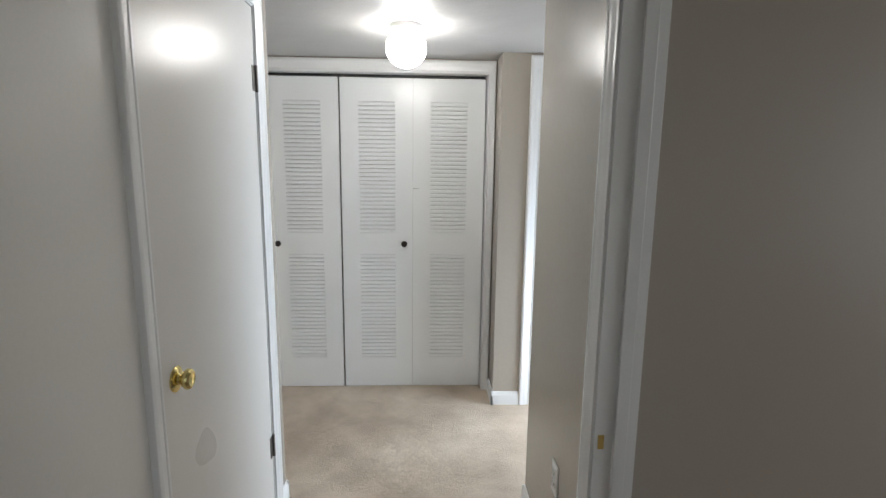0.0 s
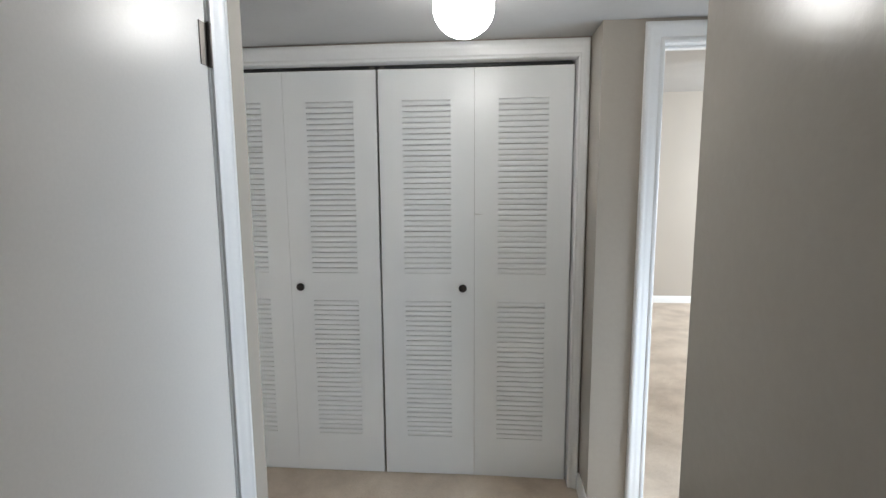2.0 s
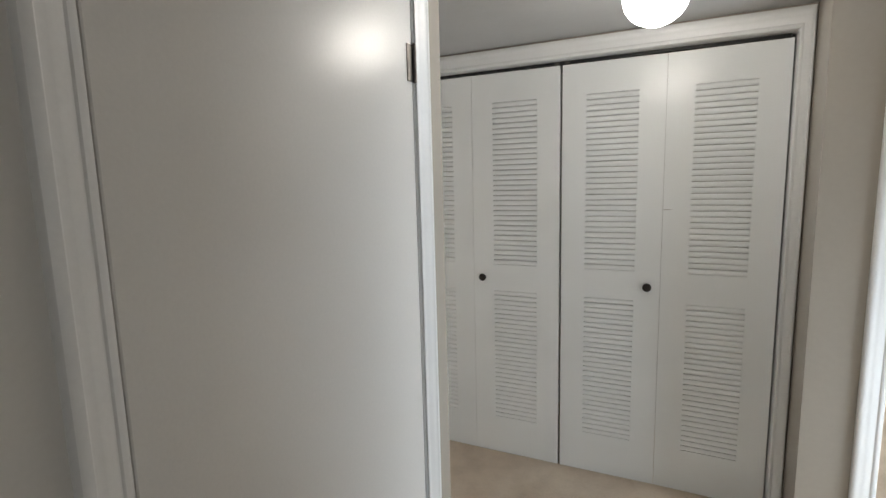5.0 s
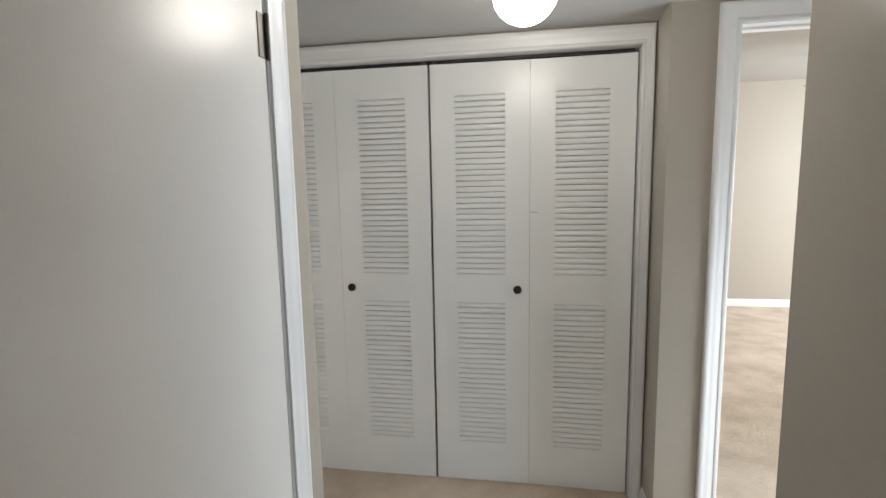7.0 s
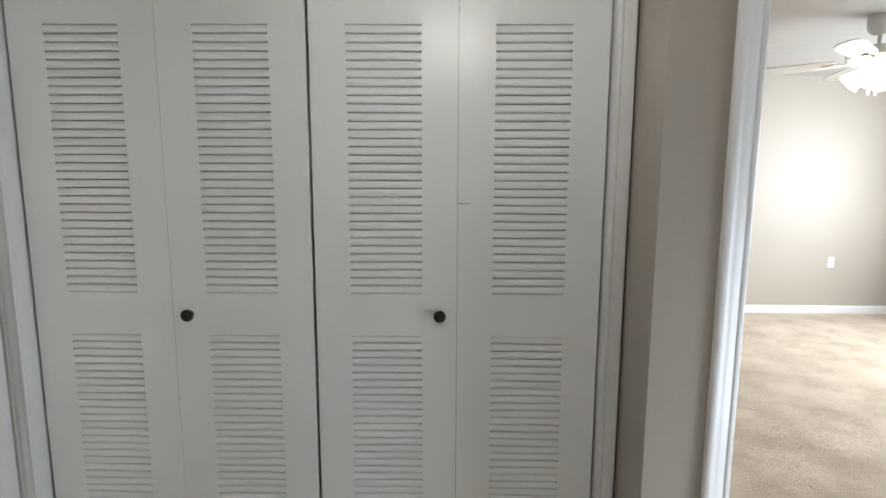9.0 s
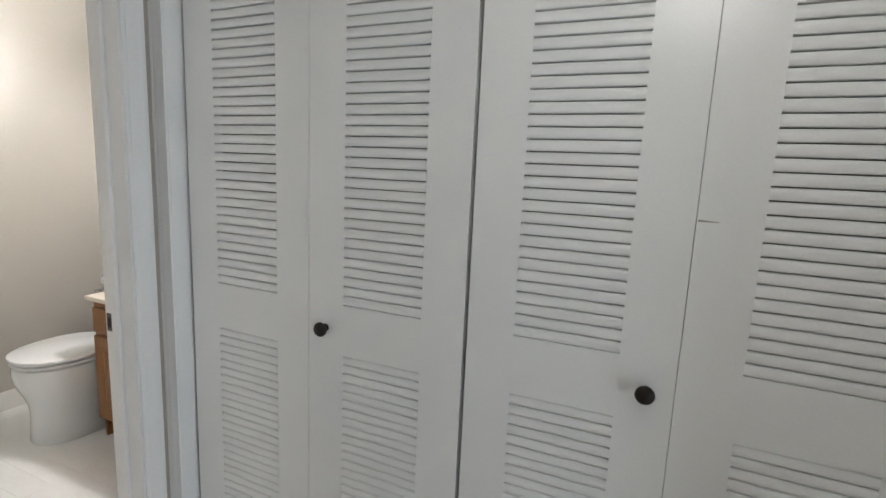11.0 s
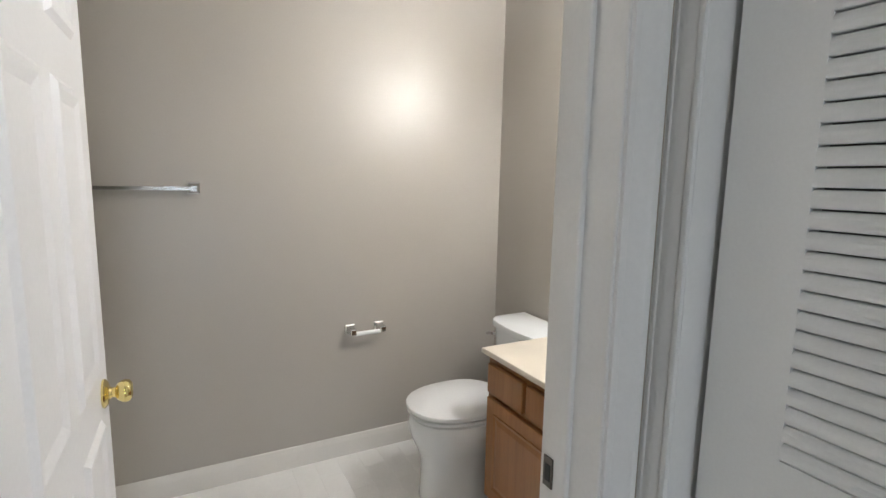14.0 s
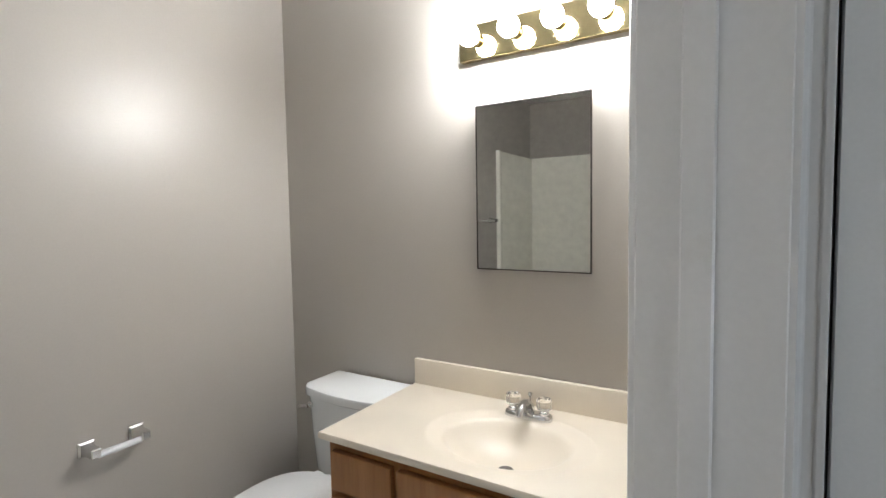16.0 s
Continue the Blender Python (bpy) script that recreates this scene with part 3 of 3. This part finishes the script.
part("motor_housing", lathe([(1e-4, -0.140), (0.05, -0.142), (0.13, -0.165), (0.155, -0.185), (0.158, -0.215), (0.135, -0.240), (0.08, -0.255), (1e-4, -0.258)], 32), FANW, fan, smooth=35)
blade_src = arm_src = shade_src = None
for i in range(5):
    m = pose(0, 0, 0, 0, 0, 72 * i + 2)
    if blade_src is None:
        out = [(0.20, -0.045), (0.26, -0.058), (0.52, -0.068), (0.60, -0.060), (0.635, -0.035), (0.645, 0.0), (0.635, 0.035), (0.60, 0.060), (0.52, 0.068), (0.26, 0.058), (0.20, 0.045)]
        blade_src = part("blade", loft([[(x, y, -0.232 + 0.18 * y + z) for x, y in out] for z in (-0.003, 0.003)]), FANW, fan)
        arm_src = part("blade_arm", box(0.10, 0.27, -0.018, 0.018, -0.244, -0.237, 0.002, 1), FANW, fan)
        blade_src.matrix_basis = arm_src.matrix_basis = m
    else:
        same_mesh("blade", blade_src, m, fan)
        same_mesh("blade_arm", arm_src, m, fan)
part("light_kit", lathe([(1e-4, -0.250), (0.055, -0.255), (0.060, -0.280), (0.045, -0.300), (1e-4, -0.305)], 24), FANW, fan, smooth=40)
for i in range(4):
    m = pose(0, 0, 0, 0, 0, 90 * i + 35) @ pose(0.055, 0, -0.285, 0, 128, 0)
    if shade_src is None:
        shade_src = part("shade", lathe([(0.022, 0.0), (0.030, 0.010), (0.045, 0.045), (0.060, 0.085), (0.066, 0.105), (0.062, 0.105), (0.056, 0.085), (0.040, 0.045), (0.02, 0.012)], 20), FANGLOW, fan,
                         "glowing frosted glass shade", smooth=50)
        shade_src.matrix_basis = m
    else:
        same_mesh("shade", shade_src, m, fan, "glowing frosted glass shade")
for x in (-0.02, 0.025):
    ch = part("pull_chain", tube([(x, 0.02, -0.30), (x, 0.02, -0.40)], 0.0016, 6), BRASS, fan)
    part("pull_knob", lathe([(1e-4, -0.435), (0.007, -0.432), (0.009, -0.418), (0.004, -0.402), (1e-4, -0.399)], 12, pose(x, 0.02, 0)), PLASTICW, ch, smooth=50)


# ---- bathroom: toilet ----
def egg(cx, cy, a, front, back, n=32, power=2.3):
    """An egg-shaped loop: half-width a, reaching front towards -y and back towards +y."""
    pts = []
    for i in range(n):
        t = 2 * math.pi * i / n
        c, s = math.cos(t), math.sin(t)
        b = front if s < 0 else back
        k = 2 / power
        pts.append((cx + a * math.copysign(abs(c) ** k, c), cy + b * math.copysign(abs(s) ** k, s)))
    return pts


TX, TY = -2.285, 0.385
toilet = thing("toilet", "white porcelain toilet with its lid down", "toilet", pose(TX, TY, 0))
rows = [(0.0, 0.126, 0.200, 0.30), (0.010, 0.130, 0.204, 0.30), (0.05, 0.127, 0.200, 0.29), (0.14, 0.124, 0.196, 0.28), (0.20, 0.130, 0.202, 0.26), (0.245, 0.146, 0.217, 0.24), (0.285, 0.166, 0.236, 0.22),
        (0.320, 0.177, 0.247, 0.20), (0.365, 0.184, 0.251, 0.20), (0.394, 0.182, 0.247, 0.20), (0.400, 0.172, 0.236, 0.19)]
part("bowl", loft([[(x, y, z) for x, y in egg(0, 0, a, fr, bk)] for z, a, fr, bk in rows]), PORCELAIN, toilet, smooth=50)
part("bowl_shelf", box(-0.11, 0.11, 0.16, 0.47, 0.20, 0.395, 0.03, 3), PORCELAIN, toilet, smooth=50)


def slab_egg(name, z0, z1, a, fr, bk, r, label=""):
    rings = [(z0, -r), (z0 + r * 0.4, -r * 0.25), (z0 + r, 0), (z1 - r, 0), (z1 - r * 0.4, -r * 0.3), (z1, -r * 1.1)]
    return part(name, loft([[(x, y, z) for x, y in egg(0, 0, a + d, fr + d, bk + d)] for z, d in rings]), PLASTICW, toilet, label, smooth=50)


slab_egg("seat", 0.407, 0.421, 0.187, 0.258, 0.19, 0.004, "white toilet seat")
slab_egg("lid", 0.429, 0.449, 0.191, 0.263, 0.20, 0.004, "closed white toilet lid")
for x in (-0.07, 0.07):
    part("seat_hinge", box(x - 0.018, x + 0.018, 0.175, 0.215, 0.396, 0.440, 0.006, 2), PLASTICW, toilet, smooth=40)


def tank_loop(z, w, d0, d1, bow):
    pts = []
    n = 20
    for i in range(n + 1):
        u = -1 + 2 * i / n
        pts.append((u * w, d0 - bow * (1 - u * u) + 0.028 * max(0.0, (abs(u) - 0.8) / 0.2) ** 2, z))
    pts += [(w, d1, z), (-w, d1, z)]
    return pts


D0, D1 = 0.290, 0.480
part("tank", loft([tank_loop(z, w, D0 + k, D1, 0.032) for z, w, k in ((0.375, 0.185, 0.02), (0.39, 0.200, 0.012), (0.55, 0.212, 0.004), (0.69, 0.220, 0.0))]), PORCELAIN, toilet, smooth=35)
part("tank_lid", loft([tank_loop(z, w, D0 - k, D1 + 0.004, 0.036) for z, w, k in ((0.690, 0.224, 0.004), (0.694, 0.230, 0.010), (0.716, 0.231, 0.011), (0.724, 0.228, 0.008), (0.728, 0.220, 0.0))]),
     PORCELAIN, toilet, smooth=40)
lev = part("flush_lever", lathe([(1e-4, 0.0), (0.013, 0.0), (0.013, 0.006), (0.007, 0.010), (0.007, 0.020), (1e-4, 0.021)], 14, pose(-0.176, D0 - 0.012, 0.655, 90)), CHROME, toilet, "chrome flush lever", smooth=40)
part("handle", tube([(-0.176, D0 - 0.030, 0.655), (-0.20, D0 - 0.034, 0.652), (-0.212, D0 - 0.034, 0.648), (-0.220, D0 - 0.033, 0.645)], 0.007, 10), CHROME, lev, smooth=60)
for x in (-0.105, 0.105):
    part("bolt_cap", lathe([(0.014, 0.0), (0.014, 0.010), (0.008, 0.018), (1e-4, 0.019)], 14, pose(x * 1.22, 0.09, 0)), PLASTICW, toilet, smooth=60)


# ---- bathroom: vanity ----
VX0, VX1, VY0, VY1, VT = -2.085, -1.098, 0.385, 0.885, 0.716
van = thing("vanity_cabinet", "honey oak vanity cabinet with drawers and doors", "vanity")
bm = boxes((VX0, VX0 + 0.016, VY0 + 0.019, VY1 - 0.002, 0.0, VT), (VX1 - 0.016, VX1, VY0 + 0.019, VY1 - 0.002, 0.0, VT), (VX0 + 0.016, VX1 - 0.016, VY0 + 0.03, VY1 - 0.002, 0.10, 0.116),
           (VX0 + 0.016, VX1 - 0.016, VY1 - 0.012, VY1 - 0.003, 0.116, VT))
part("body", bm, OAK, van)
part("toe_kick", box(VX0 + 0.016, VX1 - 0.016, VY0 + 0.065, VY0 + 0.08, 0.0, 0.10), BLACK, van, "dark recessed toe kick")
st = 0.038
cols = [(VX0, VX0 + st), (-1.847, -1.805), (-1.375, -1.333), (VX1 - st, VX1)]
rows = [(a, b, VY0, VY0 + 0.019, 0.10, VT) for a, b in cols]
for (a, b), (c, d) in zip(cols, cols[1:]):
    rows += [(b, c, VY0, VY0 + 0.019, 0.10, 0.135), (b, c, VY0, VY0 + 0.019, 0.545, 0.580), (b, c, VY0, VY0 + 0.019, VT - 0.03, VT)]
part("face_frame", boxes(*rows), OAK, van)


def front(name, a, b, z0, z1, raised):
    ob = part(name, box(a, b, VY0 - 0.022, VY0, z0, z1, 0.005, 3), OAK, van)
    if raised:
        bm2 = bmesh.new()
        w = 0.052
        add_loft(bm2, [[(a + w + k, VY0 - 0.022 - d, z0 + w + k), (b - w - k, VY0 - 0.022 - d, z0 + w + k), (b - w - k, VY0 - 0.022 - d, z1 - w - k), (a + w + k, VY0 - 0.022 - d, z1 - w - k)]
                       for k, d in ((0, -0.002), (0.004, 0.004), (0.016, 0.001), (0.034, 0.005))])
        part("raised_panel", bm2, OAK, ob)
    return ob


for a, b in ((VX0 + 0.020, -1.836), (-1.816, -1.364), (-1.344, VX1 - 0.020)):
    front("drawer_front", a, b, 0.566, 0.686, False)
for a, b in ((VX0 + 0.020, -1.600), (-1.580, VX1 - 0.020)):
    front("cabinet_door", a, b, 0.118, 0.546, True)

# cream top with its moulded bowl
top = thing("countertop", "cream cultured marble vanity top with oval moulded sink", "countertop")
CX, CY = -1.585, 0.580
x0, x1, y0, y1, zt = -2.105, -1.098, 0.356, 0.883, 0.740
N = 72


def rect_loop(inset, z):
    a, b, c, d = x0 + inset, x1 - inset, y0 + inset, y1 - inset
    pts = []
    for i in range(N):
        t = 2 * math.pi * (i + 0.5) / N
        dx, dy = math.cos(t), math.sin(t)
        s = min(((b if dx > 0 else a) - CX) / dx if abs(dx) > 1e-6 else 9, ((d if dy > 0 else c) - CY) / dy if abs(dy) > 1e-6 else 9)
        pts.append([CX + dx * s, CY + dy * s, z])
    for cx, cy in ((a, c), (b, c), (b, d), (a, d)):
        k = min(range(N), key=lambda i: (pts[i][0] - cx) ** 2 + (pts[i][1] - cy) ** 2)
        pts[k] = [cx, cy, z]
    return pts


def oval(ax, ay, z, dy=0.0):
    return [(CX + ax * math.cos(2 * math.pi * (i + 0.5) / N), CY + dy + ay * math.sin(2 * math.pi * (i + 0.5) / N), z) for i in range(N)]


rings = [oval(0.192, 0.150, VT), rect_loop(0.004, VT), rect_loop(0.0, VT + 0.004), rect_loop(0.0, zt - 0.007), rect_loop(0.002, zt - 0.002), rect_loop(0.007, zt), oval(0.262, 0.200, zt, 0.015), oval(0.256, 0.195, zt + 0.0018, 0.015),
         oval(0.248, 0.188, zt - 0.0010, 0.015), oval(0.198, 0.160, zt - 0.0025), oval(0.190, 0.153, zt - 0.0045), oval(0.182, 0.145, zt - 0.011), oval(0.171, 0.136, zt - 0.023), oval(0.154, 0.122, zt - 0.041),
         oval(0.128, 0.101, zt - 0.060), oval(0.095, 0.075, zt - 0.076), oval(0.056, 0.048, zt - 0.086), oval(0.022, 0.022, zt - 0.089)]
part("sink_top", loft(rings, cap=False), MARBLE, top, smooth=45)
part("backsplash", box(x0 + 0.004, x1, 0.863, 0.883, zt - 0.001, zt + 0.098, 0.005, 2), MARBLE, top, smooth=45)
part("drain", lathe([(1e-4, 0.0), (0.021, 0.0), (0.022, 0.002), (0.018, 0.004), (0.012, 0.002), (0.011, 0.006), (1e-4, 0.007)], 24, pose(CX, CY, zt - 0.089)), STEEL, top, "dull metal drain", smooth=40)
part("overflow_hole", lathe([(1e-4, 0.0), (0.008, 0.0), (0.008, 0.002), (1e-4, 0.002)], 14, pose(CX, CY - 0.128, zt - 0.034, -50)), BLACK, top)

tap = thing("faucet", "chrome centerset faucet with clear acrylic knobs", "faucet", pose(-1.592, 0.772, zt))
part("base_plate", loft([[(x, y, z) for x, y in egg(0, 0, 0.078 - k, 0.027 - k, 0.027 - k, 28, 3.5)] for z, k in ((-0.001, 0.0), (0.010, 0.0), (0.016, 0.004), (0.018, 0.009))]), CHROME, tap, smooth=40)
sp = [((0, 0.004, 0.012), 0.021), ((0, -0.004, 0.035), 0.019), ((0, -0.025, 0.050), 0.016), ((0, -0.045, 0.050), 0.0140), ((0, -0.062, 0.043), 0.0130), ((0, -0.072, 0.034), 0.012), ((0, -0.074, 0.026), 0.011)]
rg = []
for i, (p, r) in enumerate(sp):
    d = (Vector(sp[min(i + 1, len(sp) - 1)][0]) - Vector(sp[max(i - 1, 0)][0])).normalized()
    q = d.to_track_quat("Z", "Y")
    rg.append([Vector(p) + q @ Vector((r * math.cos(2 * math.pi * k / 16), r * math.sin(2 * math.pi * k / 16), 0)) for k in range(16)])
part("spout", loft(rg), CHROME, tap, smooth=50)
part("lift_rod", lathe([(0.0022, 0.02), (0.0022, 0.058), (0.006, 0.061), (0.0075, 0.068), (0.005, 0.074), (1e-4, 0.075)], 14, pose(0, 0.016, 0)), CHROME, tap, smooth=40)
for x in (-0.052, 0.052):
    st_ = part("valve_stem", lathe([(0.017, 0.014), (0.016, 0.022), (0.010, 0.026), (0.010, 0.032), (1e-4, 0.032)], 18, pose(x, 0, 0)), CHROME, tap, smooth=40)
    flute = [[((r * (1 + (0.05 if i % 2 else -0.03))) * math.cos(2 * math.pi * i / 24) + x, (r * (1 + (0.05 if i % 2 else -0.03))) * math.sin(2 * math.pi * i / 24), z) for i in range(24)]
             for r, z in ((0.014, 0.030), (0.021, 0.034), (0.024, 0.050), (0.024, 0.062), (0.020, 0.068), (0.010, 0.069))]
    part("tap_knob", loft(flute), ACRYLIC, tap, "clear fluted acrylic knob")

# ---- bathroom: wall things ----
cab = thing("medicine_cabinet", "frameless mirrored medicine cabinet on the wall", "mirror cabinet", pose(-1.814, 0.858, 1.199))
part("box", box(0.006, 0.394, 0.004, 0.0265, 0.006, 0.558), PLASTICW, cab)
part("mirror", box(0.0035, 0.3965, -0.002, 0.003, 0.0035, 0.5605), MIRROR, cab, "mirror glass")
part("mirror_edge", boxes((0, 0.0035, -0.004, 0.004, 0, 0.564), (0.3965, 0.400, -0.004, 0.004, 0, 0.564), (0.0035, 0.3965, -0.004, 0.004, 0, 0.0035), (0.0035, 0.3965, -0.004, 0.004, 0.5605, 0.564)), BRONZE, cab,
     "thin dark metal edge")

bar = thing("vanity_light", "gold vanity light bar with four lit globe bulbs", "wall lamp", pose(-1.875, 0.885, 1.921))
part("back_plate", box(0.0, 0.575, -0.028, 0.0, 0.0, 0.118, 0.004, 2), GOLD, bar, "shiny gold metal plate")
for i in range(4):
    bx = 0.0725 + 0.1433 * i
    part("socket", lathe([(0.024, 0.026), (0.022, 0.045), (0.018, 0.052), (1e-4, 0.052)], 20, pose(bx, 0, 0.062, 90)), GOLD, bar, smooth=40)
    prof = [(0.013, 0.050), (0.016, 0.058)] + [(0.035 * math.sin(t), 0.092 - 0.035 * math.cos(t)) for t in [0.5 + 2.6 * k / 12 for k in range(13)]] + [(1e-4, 0.127)]
    part("bulb", lathe(prof, 24, pose(bx, 0, 0.062, 90)), BULBGLOW, bar, "lit round white bulb", smooth=60)

rail = thing("towel_bar", "chrome towel bar on the taupe wall", "towel bar", pose(-2.80, -0.645, 1.352))
for y in (0.0, -0.61):
    part("post", loft([[(d, y + s * a, t * a) for s, t in ((-1, -1), (1, -1), (1, 1), (-1, 1))] for d, a in ((0.0, 0.024), (0.008, 0.024), (0.012, 0.019), (0.030, 0.014), (0.060, 0.014), (0.066, 0.011))]), CHROME, rail)
part("rod", box(0.040, 0.056, -0.60, -0.008, -0.008, 0.008, 0.0015, 1), CHROME, rail)

tp = thing("toilet_paper_holder", "empty chrome toilet paper holder with white roller", "paper holder", pose(-2.80, 0.095, 0.662))
for y in (-0.076, 0.076):
    part("post", loft([[(d, y + s * a, t * a) for s, t in ((-1, -1), (1, -1), (1, 1), (-1, 1))] for d, a in ((0.0, 0.024), (0.007, 0.024), (0.012, 0.018), (0.035, 0.014), (0.072, 0.014), (0.076, 0.011))]), CHROME, tp)
part("roller", tube([(0.058, -0.064, -0.012), (0.058, -0.02, -0.012), (0.058, -0.019, -0.012), (0.058, 0.064, -0.012)], 0.011, 14), PLASTICW, tp, "white plastic roller", smooth=50)

# ---- bathroom: tub and surround ----
tub = thing("bathtub", "ivory fibreglass bathtub with tall wall surround", "bathtub")
bx0, bx1, by0, by1 = -2.798, -1.098, -2.118, -1.365


def rr(inx, iny, z, rad):
    pts = []
    for cx, cy, a0 in ((bx1 - inx - rad, by1 - iny - rad, 0), (bx0 + inx + rad, by1 - iny - rad, 90), (bx0 + inx + rad, by0 + iny + rad, 180), (bx1 - inx - rad, by0 + iny + rad, 270)):
        for k in range(5):
            t = radians(a0 + 22.5 * k)
            pts.append((cx + rad * math.cos(t), cy + rad * math.sin(t), z))
    return pts


part("tub_body", loft([rr(0, 0, 0, 0.004), rr(0, 0, 0.415, 0.004), rr(0.004, 0.004, 0.425, 0.006), rr(0.07, 0.07, 0.425, 0.10), rr(0.085, 0.085, 0.415, 0.11), rr(0.13, 0.12, 0.12, 0.12), rr(0.20, 0.18, 0.08, 0.12)]),
     FIBREGLASS, tub, smooth=40)
part("surround", boxes((bx0, bx0 + 0.022, by0, by1, 0.426, 1.925, 0.004, 2), (bx0 + 0.0225, bx1 - 0.0225, by0, by0 + 0.022, 0.426, 1.925, 0.004, 2), (bx1 - 0.022, bx1, by0, by1, 0.426, 1.925, 0.004, 2)),
     FIBREGLASS, tub, "glossy ivory surround panels")
for a in (bx0 + 0.001, bx1 - 0.036):
    part("edge_flange", box(a, a + 0.035, by1 - 0.030, by1 + 0.012, 0.426, 1.93, 0.008, 3), FIBREGLASS, tub, smooth=50)

baseboard("cove_base", -2.80, 0.885, -2.80, -1.36, COVE, "white vinyl cove base along the bathroom wall", 1.2)
baseboard("cove_base", -2.09, 0.885, -2.80, 0.885, COVE, "white vinyl cove base behind the toilet", 1.2)

# ---- white vinyl planks, laid in running bond ----
fb = bpy.data.objects["floor_bath"]
PL, PD, J = 0.3048, 0.1085, 0.0010
src = None
row = 0
yy = -1.365
while yy < 0.88:
    xx = -2.80 - (PL / 2 if row % 2 else 0.0)
    while xx < -0.97:
        a0, a1, b1 = max(xx, -2.80), min(xx + PL, -0.968), min(yy + PD, 0.885)
        if a1 - a0 > 0.01 and b1 - yy > 0.01:
            whole = a1 - a0 > PL - 1e-6 and b1 - yy > PD - 1e-6
            if whole and src:
                same_mesh("plank", src, pose(a0, yy, 0), fb)
            else:
                t = part("plank", box(0, a1 - a0 - J, 0, b1 - yy - J, -0.003, 0.0), VINYL, fb)
                t.matrix_basis = pose(a0, yy, 0)
                src = t if whole else src
        xx += PL
    yy += PD
    row += 1
